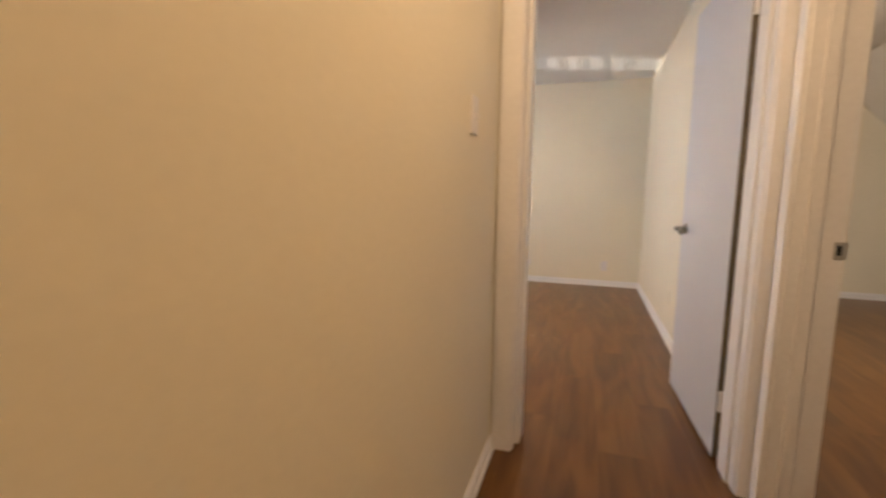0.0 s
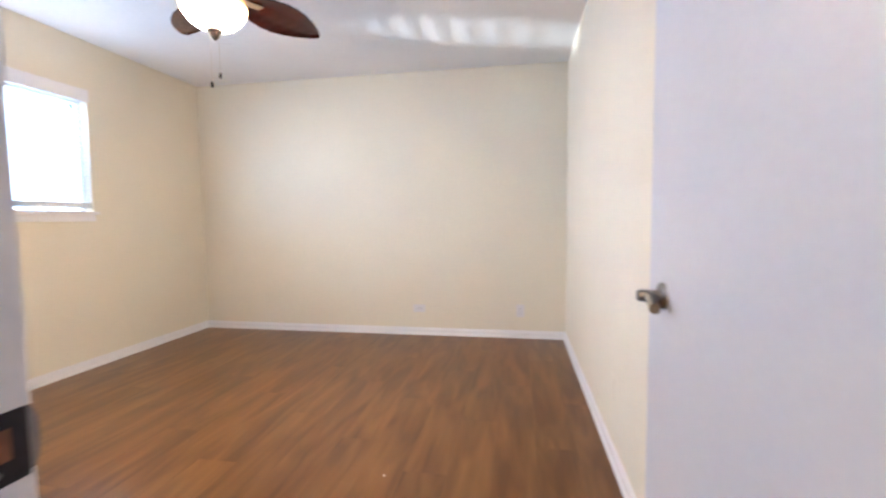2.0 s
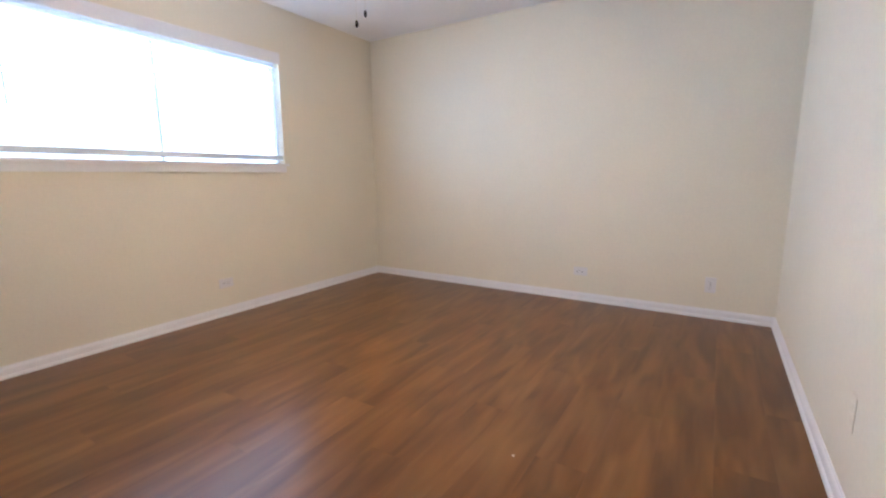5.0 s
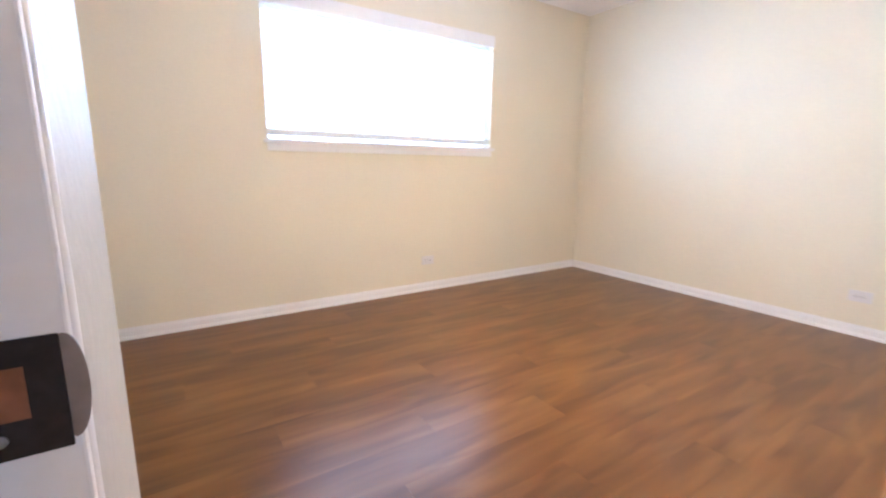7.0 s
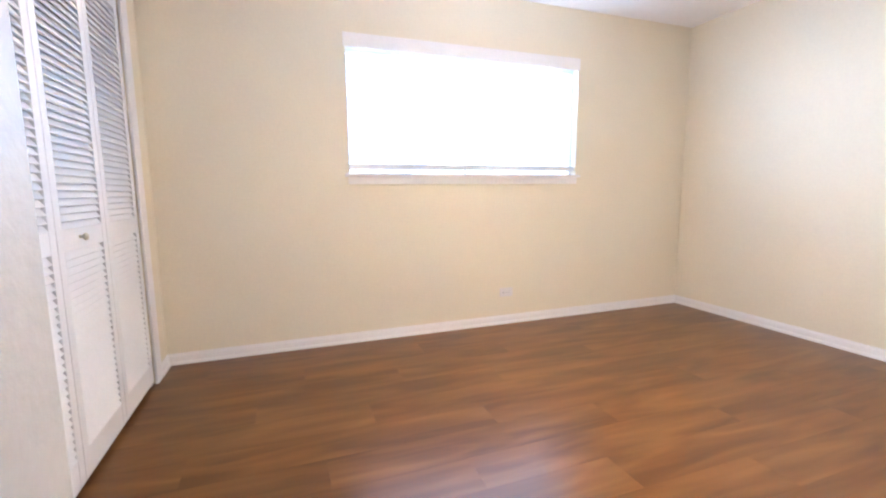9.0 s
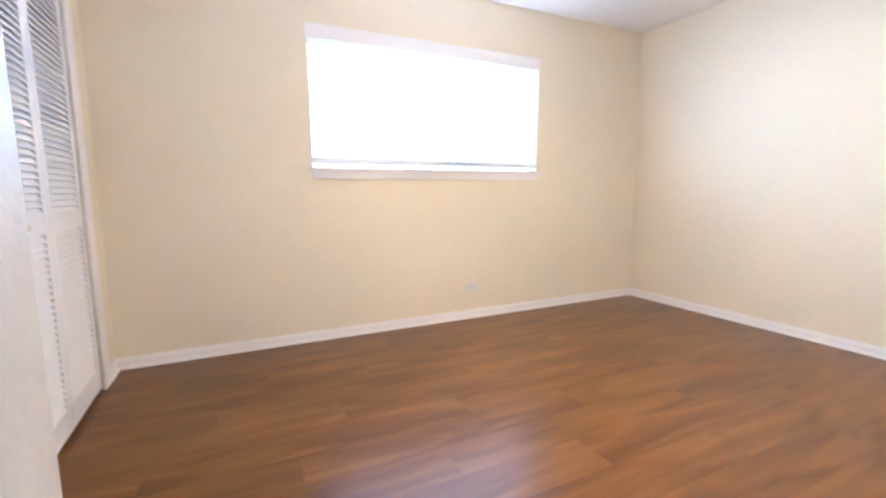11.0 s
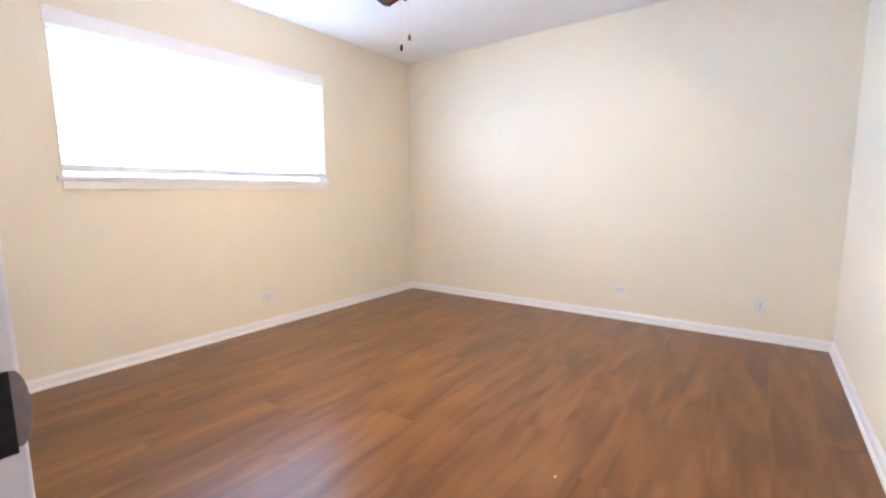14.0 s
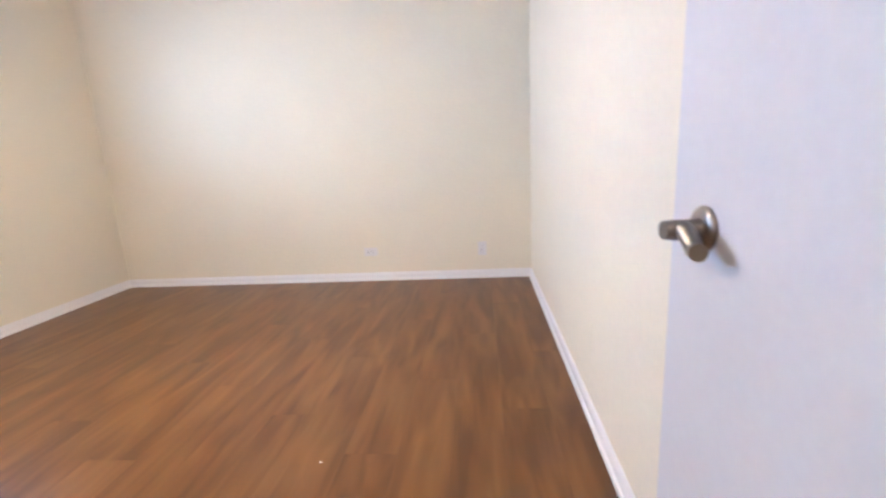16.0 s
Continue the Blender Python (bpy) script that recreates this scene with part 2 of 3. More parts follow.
def lathe(profile, seg=32, m=None):
    """A body turned about z from (radius, height) pairs."""
    bm = bmesh.new()
    rings = []
    for r, z in profile:
        rings.append([bm.verts.new((r * math.cos(2 * math.pi * k / seg), r * math.sin(2 * math.pi * k / seg), z)) for k in range(seg)])
    for a, b in zip(rings, rings[1:]):
        for k in range(seg):
            bm.faces.new((a[k], a[(k + 1) % seg], b[(k + 1) % seg], b[k]))
    if profile[0] != profile[-1]:
        bm.faces.new(rings[0][::-1])
        bm.faces.new(rings[-1])
    bmesh.ops.remove_doubles(bm, verts=bm.verts, dist=1e-5)
    bmesh.ops.recalc_face_normals(bm, faces=bm.faces)
    if m is not None:
        bmesh.ops.transform(bm, matrix=m, verts=bm.verts)
    return bm


def tube(points, radii, seg=12):
    """A round bar along points, with a radius at each."""
    bm = bmesh.new()
    pts = [Vector(p) for p in points]
    rings = []
    for i, p in enumerate(pts):
        d = (pts[min(i + 1, len(pts) - 1)] - pts[max(i - 1, 0)]).normalized()
        side = d.cross(Vector((0, 0, 1)) if abs(d.z) < 0.9 else Vector((1, 0, 0))).normalized()
        up = side.cross(d)
        rings.append([bm.verts.new(p + radii[i] * (math.cos(2 * math.pi * k / seg) * side + math.sin(2 * math.pi * k / seg) * up)) for k in range(seg)])
    for a, b in zip(rings, rings[1:]):
        for k in range(seg):
            bm.faces.new((a[k], a[(k + 1) % seg], b[(k + 1) % seg], b[k]))
    bm.faces.new(rings[0][::-1])
    bm.faces.new(rings[-1])
    bmesh.ops.recalc_face_normals(bm, faces=bm.faces)
    return bm


def moulding(profile, p0, p1, n, m0=0, m1=0):
    """A strip of the given (depth, height) profile from p0 to p1, standing out along n. m0, m1: 1 inner mitre, -1 outer mitre."""
    bm = bmesh.new()
    p0, p1, n = Vector(p0), Vector(p1), Vector(n)
    d = (p1 - p0).normalized()
    a = [bm.verts.new(p0 + n * q + Vector((0, 0, h)) + d * q * m0) for q, h in profile]
    b = [bm.verts.new(p1 + n * q + Vector((0, 0, h)) - d * q * m1) for q, h in profile]
    k = len(profile)
    for i in range(k):
        bm.faces.new((a[i], a[(i + 1) % k], b[(i + 1) % k], b[i]))
    bm.faces.new(a[::-1])
    bm.faces.new(b)
    bmesh.ops.recalc_face_normals(bm, faces=bm.faces)
    return bm


def mesh_of(name, bm, material, smooth=False):
    me = bpy.data.meshes.new(name)
    bm.to_mesh(me)
    bm.free()
    me.materials.append(material)
    if smooth:
        for p in me.polygons:
            p.use_smooth = True
        me.set_sharp_from_angle(angle=radians(40))
    return me


def part(name, bm, material, parent, label="", smooth=False):
    ob = new(name, mesh_of(name, bm, material, smooth))
    ob.parent = parent
    if label:
        ob["label"] = label
    return ob


def thing(name, label, category, group="", at=(0, 0, 0), rz=0):
    ob = new(name)
    ob.matrix_basis = pose(*at, 0, 0, rz)
    ob.empty_display_size = 0.1
    return tagged(ob, label, category, group)


def structure(name, bm, material, label, smooth=False):
    return tagged(new(name, mesh_of(name, bm, material, smooth)), label, name.split("_")[0], kind="structure")


# ---- the shell ----
H = 2.44
XW, XE, YN = -2.868, 0.726, 5.546          # bedroom: window wall, side wall, far wall
YD, YH = 1.890, 1.690                    # door wall: its bedroom face and its hall face
XR = -0.434                              # outer corner of the stub wall beside the door
YC = 1.412                                # closet front
HL, HR = -0.250, 0.720                   # hall side walls
JL, JR = -0.155, 0.661                   # clear opening of the bedroom door
XS, YS = 3.79, 5.86                      # side room: knee wall and far wall
JS = 1.602                               # far jamb of the side room's door
WY0, WY1, WZ0, WZ1 = 2.56, 4.38, 1.165, 2.008   # window opening
CX0, CX1 = -2.575, -0.765                  # closet opening

structure("wall_north", boxes((XW - 0.11, 0.84, YN, YN + 0.12, 0, H)), WALL, "plain cream painted bedroom wall")
structure("wall_east", boxes((XE, 0.84, YD, YN, 0, H), (0.72, 0.84, YN + 0.12, YS, 0, H)), WALL, "cream painted bedroom wall behind the open door")
structure("wall_west", boxes((XW - 0.11, XW, 0.56, WY0, 0, H), (XW - 0.11, XW, WY1, YN, 0, H),
                             (XW - 0.11, XW, WY0, WY1, 0, WZ0), (XW - 0.11, XW, WY0, WY1, WZ1, H)), WALL, "cream painted bedroom wall with a wide high window")
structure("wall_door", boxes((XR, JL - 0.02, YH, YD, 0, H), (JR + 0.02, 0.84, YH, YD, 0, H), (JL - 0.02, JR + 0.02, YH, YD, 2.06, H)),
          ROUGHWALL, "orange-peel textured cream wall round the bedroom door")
structure("wall_closet", boxes((XW, CX0 - 0.02, YC - 0.12, YC, 0, H), (CX1 + 0.02, XR, YC - 0.12, YC, 0, H), (CX0 - 0.02, CX1 + 0.02, YC - 0.12, YC, 2.05, H),
                               (XW, XR, 0.56, 0.68, 0, H)), WALL, "cream painted wall round the closet opening")
structure("wall_hall_west", boxes((XR, HL, -1.6, YH, 0, H)), WALL, "cream hall wall in warm lamplight")
structure("wall_hall_east", boxes((HR, 0.84, JS + 0.02, YH, 0, H), (HR, 0.84, -1.6, 0.83, 0, H), (HR, 0.84, 0.83, JS + 0.02, 2.06, H)),
          WALL, "cream hall wall round the side room's doorway")
structure("wall_hall_south", boxes((XR, 0.84, -1.72, -1.6, 0, H)), WALL, "plain cream wall closing the hall")
structure("wall_side_north", boxes((0.84, XS + 0.12, YS, YS + 0.12, 0, H)), WALL, "cream gable wall of the side room")
structure("wall_side_east", boxes((XS, XS + 0.12, -0.6, YS, 0, 1.127)), WALL, "low cream knee wall under a sloped ceiling")
structure("wall_side_south", boxes((0.84, XS, -0.6, -0.48, 0, H)), WALL, "plain cream wall closing the side room")
structure("ceiling", boxes((XW - 0.11, 0.84, -1.72, YN + 0.12, H, H + 0.1), (0.84, XS + 0.12, -1.72, YS + 0.12, H, H + 0.1)), CEIL, "flat white textured ceiling")
slope = bmesh.new()
rise = H - 1.127
quad = [(XS, 1.127), (XS - rise, H - 0.003), (XS - rise + 0.12, H - 0.003), (XS + 0.12, 1.127)]
ends = [[slope.verts.new((x, y, z)) for x, z in quad] for y in (-0.48, YS)]
for i in range(4):
    slope.faces.new((ends[0][i], ends[0][(i + 1) % 4], ends[1][(i + 1) % 4], ends[1][i]))
slope.faces.new(ends[0][::-1])
slope.faces.new(ends[1])
bmesh.ops.recalc_face_normals(slope, faces=slope.faces)
structure("ceiling_slope", slope, CEIL, "sloped white ceiling of the side room")
structure("ground", boxes((-60, 60, -60, 60, -0.9, -0.4)), EARTH, "dry ground outside the house")

# skirting, all one profile
SKIRT = [(0, 0), (0.020, 0), (0.020, 0.009), (0.017, 0.016), (0.011, 0.020), (0.011, 0.050), (0.008, 0.058), (0.004, 0.063), (0.004, 0.070), (0, 0.070)]
for p0, p1, n, m0, m1 in (
        ((XW, YN, 0), (XE, YN, 0), (0, -1, 0), 1, 1), ((XE, YN, 0), (XE, YD, 0), (-1, 0, 0), 1, 0), ((XW, YC, 0), (XW, YN, 0), (1, 0, 0), 1, 1),
        ((CX0 - 0.098, YC, 0), (XW, YC, 0), (0, 1, 0), 0, 1), ((XR, YC, 0), (CX1 + 0.078, YC, 0), (0, 1, 0), 1, 0), ((XR, YD, 0), (XR, YC, 0), (-1, 0, 0), -1, 1),
        ((JL - 0.022, YD, 0), (XR, YD, 0), (0, 1, 0), 0, -1), ((HL, -1.6, 0), (HL, YH - 0.019, 0), (1, 0, 0), 1, 0), ((HR, 0.75, 0), (HR, -1.6, 0), (-1, 0, 0), 0, 1),
        ((HR, -1.6, 0), (HL, -1.6, 0), (0, 1, 0), 1, 1),
        ((0.84, YS, 0), (XS, YS, 0), (0, -1, 0), 1, 1), ((XS, YS, 0), (XS, -0.48, 0), (-1, 0, 0), 1, 1), ((0.84, JS + 0.08, 0), (0.84, YS, 0), (1, 0, 0), 0, 1)):
    structure("baseboard", moulding(SKIRT, p0, p1, n, m0, m1), TRIM, "white painted baseboard with shoe moulding")


# ---- door frames ----
def casing_profile(w):
    return [(0, 0), (0.009, 0), (0.013, 0.003), (0.0155, w * 0.3), (0.017, w * 0.65), (0.0165, w - 0.008), (0.013, w - 0.002), (0, w)]


def upright(x, y, w, side, facing, top=2.10):
    """A casing leg: w wide towards side (+1 or -1 along the wall), standing out along facing, ('x' or 'y', sign)."""
    bm = bmesh.new()
    prof = casing_profile(w)
    lo, hi = [], []
    for z, row in ((0.0, lo), (top, hi)):
        for q, a in prof:
            row.append(bm.verts.new((x + side * a, y + facing[1] * q, z) if facing[0] == "y" else (x + facing[1] * q, y + side * a, z)))
    k = len(prof)
    for i in range(k):
        bm.faces.new((lo[i], lo[(i + 1) % k], hi[(i + 1) % k], hi[i]))
    bm.faces.new(lo[::-1])
    bm.faces.new(hi)
    bmesh.ops.recalc_face_normals(bm, faces=bm.faces)
    return bm


frame_a = tagged(new("door_frame_1"), "white painted frame of the bedroom door", "door frame", kind="structure")
part("jamb", boxes((JL - 0.02, JL, YH, YD + 0.004, 0, 2.06), bevel=0.002), TRIM, frame_a)
part("jamb", boxes((JR, JR + 0.02, YH, YD + 0.004, 0, 2.06), bevel=0.002), TRIM, frame_a)
part("head_jamb", boxes((JL, JR, YH, YD + 0.004, 2.04, 2.06)), TRIM, frame_a)
part("door_stop", boxes((JL, JL + 0.020, 1.745, 1.846, 0, 2.04), bevel=0.003), TRIM, frame_a)
part("door_stop", boxes((JR - 0.012, JR, 1.745, 1.846, 0, 2.04), bevel=0.003), TRIM, frame_a)
part("door_stop", boxes((JL + 0.020, JR - 0.012, 1.745, 1.846, 2.028, 2.04)), TRIM, frame_a)
part("casing", upright(JL - 0.006, YH, HL * -1 + JL - 0.008, -1, ("y", -1)), TRIM, frame_a, smooth=True)
part("casing", upright(JR + 0.006, YH, HR - JR - 0.008, 1, ("y", -1)), TRIM, frame_a, smooth=True)
part("head_casing", boxes((JL - 0.006, JR + 0.006, YH - 0.017, YH, 2.046, 2.10), bevel=0.004), TRIM, frame_a)
strike = part("strike_plate", boxes((JL - 0.001, JL + 0.0016, YD - 0.046, YD - 0.001, 0.860, 0.926), bevel=0.0006), OLDBRASS, frame_a, "tarnished metal strike plate")
part("latch_hole", boxes((JL + 0.0012, JL + 0.0022, YD - 0.040, YD - 0.0165, 0.882, 0.911)), RAW, strike, "bare wood in the latch hole")
part("strike_lip", lathe([(0.022, -0.0008), (0.022, 0.0008)], 24, pose(JL - 0.0005, YD + 0.0005, 0.895, 0, 90, 0) @ Matrix.Diagonal((1.4, 0.40, 1, 1))), LIP, strike)
part("screw", lathe([(0.0035, 0), (0.0035, 0.0012), (0.002, 0.0016)], 12, pose(JL + 0.0016, YD - 0.030, 0.872, 0, 90, 0)), NICKEL, strike)

bm = bmesh.new()
rings = []
for i in range(61):
    z = 0.02 + 2.0 * i / 60
    swell = 0.0045 + 0.0016 * noise.noise((0.0, 0.0, z * 9.0)) + 0.0010 * noise.noise((3.0, 0.0, z * 31.0))
    rings.append([bm.verts.new((JL - 0.013 + swell * 1.6 * math.cos(a), YD + 0.002 + swell * math.sin(a), z)) for a in (0.0, 0.5, 1.0, 1.57, 2.1, 2.6, 3.14)])
for lo, hi in zip(rings, rings[1:]):
    for a, b in zip(range(6), range(1, 7)):
        bm.faces.new((lo[a], lo[b], hi[b], hi[a]))
    bm.faces.new((lo[6], lo[0], hi[0], hi[6]))
bm.faces.new(rings[0])
bm.faces.new(rings[-1])
bmesh.ops.recalc_face_normals(bm, faces=bm.faces)
part("caulk_bead", bm, TRIM, frame_a, "lumpy painted-over caulk along the jamb", smooth=True)

frame_b = tagged(new("door_frame_2"), "white painted frame of the side room's doorway", "door frame", kind="structure")
part("jamb", boxes((HR, 0.868, JS, JS + 0.02, 0, 2.06), bevel=0.002), TRIM, frame_b)
part("jamb", boxes((HR, 0.868, 0.83, 0.85, 0, 2.06), bevel=0.002), TRIM, frame_b)
part("head_jamb", boxes((HR, 0.868, 0.85, JS, 2.04, 2.06)), TRIM, frame_b)
part("door_stop", boxes((0.757, 0.797, JS - 0.012, JS, 0, 2.04), bevel=0.003), TRIM, frame_b)
part("door_stop", boxes((0.757, 0.797, 0.85, 0.862, 0, 2.04), bevel=0.003), TRIM, frame_b)
part("casing", upright(HR, JS + 0.005, 0.060, 1, ("x", -1)), TRIM, frame_b, smooth=True)
part("casing", upright(HR, 0.845, 0.062, -1, ("x", -1)), TRIM, frame_b, smooth=True)
part("head_casing", boxes((HR - 0.017, HR, 0.845, JS + 0.005, 2.046, 2.10), bevel=0.004), TRIM, frame_b)
strike = part("strike_plate", boxes((0.838, 0.872, JS - 0.0016, JS + 0.001, 0.899, 0.953), bevel=0.0006), STEEL, frame_b, "satin metal strike plate")
part("latch_hole", boxes((0.845, 0.858, JS - 0.0024, JS - 0.0012, 0.911, 0.941)), DARK, strike, "dark latch hole")


# ---- the open bedroom door ----
def lever_handle(parent, x, y, z, s):
    """A wave lever on the face at x, standing out along s; the arm runs back towards the hinges."""
    rose = part("rose", lathe([(0.001, 0.009), (0.022, 0.008), (0.027, 0.006), (0.0295, 0.003), (0.0295, 0)], 32, pose(x, y, z, 0, 90 * s, 0)), NICKEL, parent, "round satin nickel rose", True)
    part("neck", tube([(x + s * 0.008, y, z), (x + s * 0.024, y, z), (x + s * 0.042, y, z), (x + s * 0.053, y, z)], [0.014, 0.0125, 0.0135, 0.012], 16), NICKEL, rose, smooth=True)
    pts, rad = [], []
    for i in range(13):
        a = i / 12
        pts.append((x + s * (0.036 - 0.006 * math.sin(a * math.pi)), y + 0.008 - 0.064 * a, z - 0.004 + 0.006 * math.sin(a * 2 * math.pi) - 0.014 * a * a))
        rad.append(0.0125 - 0.0015 * a)
    part("lever", tube(pts, rad, 12), NICKEL, rose, smooth=True)


DX0, DY0, DW = 0.640, 1.896, 0.767
door = thing("door", "open flat white painted interior door", "door", at=(DX0, DY0, 0), rz=2.5)
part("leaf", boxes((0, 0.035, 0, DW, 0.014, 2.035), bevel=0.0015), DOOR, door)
lever_handle(door, 0, DW - 0.085, 0.921, -1)
part("latch_plate", boxes((0.006, 0.029, DW - 0.0005, DW + 0.001, 0.886, 0.943)), NICKEL, door)
# thin dark olive strip over the hinge edge
part("hinge_edge", boxes((0.001, 0.034, -0.0012, 0.0002, 0.015, 2.034)), EDGE, door, "dark hinge edge")
for z in (0.26, 1.80):
    hinge = part("hinge", tube([(0.014, -0.003, z - 0.044), (0.014, -0.003, z + 0.044)], [0.006, 0.006], 12), TRIM, door, "paint-covered hinge", True)
    part("hinge_leaf", boxes((0.004, 0.040, -0.0025, -0.0002, z - 0.044, z + 0.044)), TRIM, hinge)


# ---- window and blind ----
window = tagged(new("window_1"), "wide high sliding window with white frame and sill", "window", kind="structure")
XO = XW - 0.105
part("window_frame", boxes((XO, XO + 0.04, WY0, WY0 + 0.018, WZ0, WZ1), (XO, XO + 0.04, WY1 - 0.018, WY1, WZ0, WZ1),
                           (XO, XO + 0.04, WY0 + 0.018, WY1 - 0.018, WZ0, WZ0 + 0.018), (XO, XO + 0.04, WY0 + 0.018, WY1 - 0.018, WZ1 - 0.035, WZ1)), VINYL, window)
WM = 3.44
part("meeting_stile", boxes((XO + 0.004, XO + 0.036, WM - 0.007, WM + 0.007, WZ0 + 0.018, WZ1 - 0.035), bevel=0.002), VINYL, window)
for a, b in ((WY0 + 0.018, WM - 0.007), (WM + 0.007, WY1 - 0.018)):
    pane = part("pane", boxes((XO + 0.018, XO + 0.022, a, b, WZ0 + 0.018, WZ1 - 0.035)), GLASS, window)
    pane.visible_shadow = False
part("window_sill", boxes((XO + 0.04, XW + 0.028, WY0 + 0.001, WY1 - 0.001, WZ0 + 0.001, WZ0 + 0.012), (XW + 0.001, XW + 0.030, WY0 - 0.028, WY1 + 0.028, WZ0 - 0.012, WZ0 + 0.010), bevel=0.003), TRIM, window)
part("apron", boxes((XW, XW + 0.014, WY0 - 0.006, WY1 + 0.006, WZ0 - 0.062, WZ0 - 0.012), bevel=0.003), TRIM, window)

part("head_trim", boxes((XW + 0.001, XW + 0.007, WY0 - 0.014, WY1 + 0.014, WZ1 - 0.022, WZ1 + 0.070), bevel=0.003), TRIM, window)

blind = thing("window_blind", "white horizontal slat blind hanging in the window", "blind", at=(XW - 0.032, (WY0 + WY1) / 2, 0))
half = (WY1 - WY0) / 2 - 0.003
part("headrail", boxes((-0.030, -0.008, -half, half, WZ1 - 0.016, WZ1 - 0.002), bevel=0.003), SLAT, blind)
slat_mesh = None
PITCH = 0.0345
n_slats = 21
tilt = radians(-6)
for i in range(n_slats):
    z = 1.268 + PITCH * i
    if slat_mesh is None:
        bm = bmesh.new()
        cross = [(-0.019, 0.0), (-0.0095, 0.0018), (0.0, 0.0025), (0.0095, 0.0018), (0.019, 0.0)]
        rows = [[[bm.verts.new((x * math.cos(tilt) - (c + t) * math.sin(tilt), y, x * math.sin(tilt) + (c + t) * math.cos(tilt))) for x, c in cross] for t in (0, -0.0018)] for y in (-half, half)]
        ring = [r[0] + r[1][::-1] for r in rows]
        k = len(ring[0])
        for j in range(k):
            bm.faces.new((ring[0][j], ring[0][(j + 1) % k], ring[1][(j + 1) % k], ring[1][j]))
        bm.faces.new(ring[0][::-1])
        bm.faces.new(ring[1])
        bmesh.ops.recalc_face_normals(bm, faces=bm.faces)
        slat_mesh = mesh_of("slat", bm, SLAT)
    ob = new("slat", slat_mesh)
    ob.parent, ob.location = blind, (0, 0, z)
part("bottom_rail", boxes((-0.026, 0.026, -half, half, 1.203, 1.244), bevel=0.005), RAIL, blind, "grey bottom rail")
for y in (-0.62, 0.0, 0.62):
    for x in (-0.027, 0.027):
        part("ladder_cord", tube([(x, y, 1.235), (x, y, WZ1 - 0.012)], [0.0012, 0.0012], 6), CORD, blind)
part("tilt_wand", tube([(0.034, -half + 0.10, WZ1 - 0.05), (0.034, -half + 0.10, 1.45)], [0.004, 0.004], 8), VINYL, blind)


# ---- closet ----
frame_c = tagged(new("closet_frame"), "white painted frame of the closet opening", "door frame", kind="structure")
part("jamb", boxes((CX0 - 0.02, CX0, YC - 0.12, YC - 0.030, 0, 2.05), bevel=0.002), TRIM, frame_c)
part("jamb", boxes((CX1, CX1 + 0.02, YC - 0.12, YC + 0.002, 0, 2.05), bevel=0.002), TRIM, frame_c)
part("head_jamb", boxes((CX0, CX1, YC - 0.12, YC + 0.002, 2.03, 2.05)), TRIM, frame_c)
part("casing", upright(CX0 - 0.008, YC, 0.09, -1, ("y", 1)), TRIM, frame_c, smooth=True)
part("casing", upright(CX1 + 0.008, YC, 0.07, 1, ("y", 1)), TRIM, frame_c, smooth=True)
part("head_casing", boxes((CX0 - 0.008, CX1 + 0.008, YC, YC + 0.017, 2.036, 2.10), bevel=0.004), TRIM, frame_c)

part("pivot_bracket", boxes((CX0 + 0.002, CX0 + 0.040, YC - 0.030, YC - 0.008, 0.001, 0.004), (CX0 + 0.001, CX0 + 0.004, YC - 0.030, YC - 0.008, 0.001, 0.030), bevel=0.001), STEEL, frame_c, "small metal floor pivot bracket")

LW = (CX1 - CX0) / 4 - 0.0145
LT, ST = 0.028, 0.045
leaf = thing("closet_door", "white louvred bifold closet door leaf", "closet door", "louvred closet door leaves", at=(CX0 + 0.030, YC - 0.010, 0))
part("stile", boxes((0, ST, -LT / 2, LT / 2, 0.03, 2.02), bevel=0.002), LOUVRE, leaf)
part("stile", boxes((LW - ST, LW, -LT / 2, LT / 2, 0.03, 2.02), bevel=0.002), LOUVRE, leaf)
RAILS = ((0.03, 0.14), (0.855, 0.935), (1.935, 2.02))
for z0, z1 in RAILS:
    part("rail", boxes((ST, LW - ST, -LT / 2 + 0.001, LT / 2 - 0.001, z0, z1)), LOUVRE, leaf)
bm = bmesh.new()
box(bm, ST - 0.004, LW - ST + 0.004, -0.0215, 0.0215, -0.003, 0.003)
bmesh.ops.transform(bm, matrix=pose(0, 0, 0, -56, 0, 0), verts=bm.verts)
louvre_mesh = mesh_of("louvre_slat", bm, LOUVRE)
for z0, z1 in ((0.14, 0.855), (0.935, 1.935)):
    count = int((z1 - z0) / 0.0265)
    for i in range(count):
        ob = new("louvre_slat", louvre_mesh)
        ob.parent, ob.location = leaf, (0, 0, z0 + (i + 0.5) * (z1 - z0) / count)
leaf_b = copy_thing(leaf, pose(CX0 + 0.030 + LW + 0.003, YC - 0.010, 0))
leaf_c = copy_thing(leaf, pose(CX0 + 0.030 + 2 * (LW + 0.003), YC - 0.010, 0))
leaf_d = copy_thing(leaf, pose(CX0 + 0.030 + 3 * (LW + 0.003), YC - 0.010, 0))
for ob in (leaf_b, leaf_c):
    part("knob", lathe([(0.006, 0), (0.006, 0.010), (0.013, 0.016), (0.014, 0.022), (0.009, 0.027), (0.001, 0.028)], 20,
                       pose(LW * 0.60, LT / 2 - 0.001, 0.897, -90, 0, 0)), BRASS, ob, "small round brass knob", True)


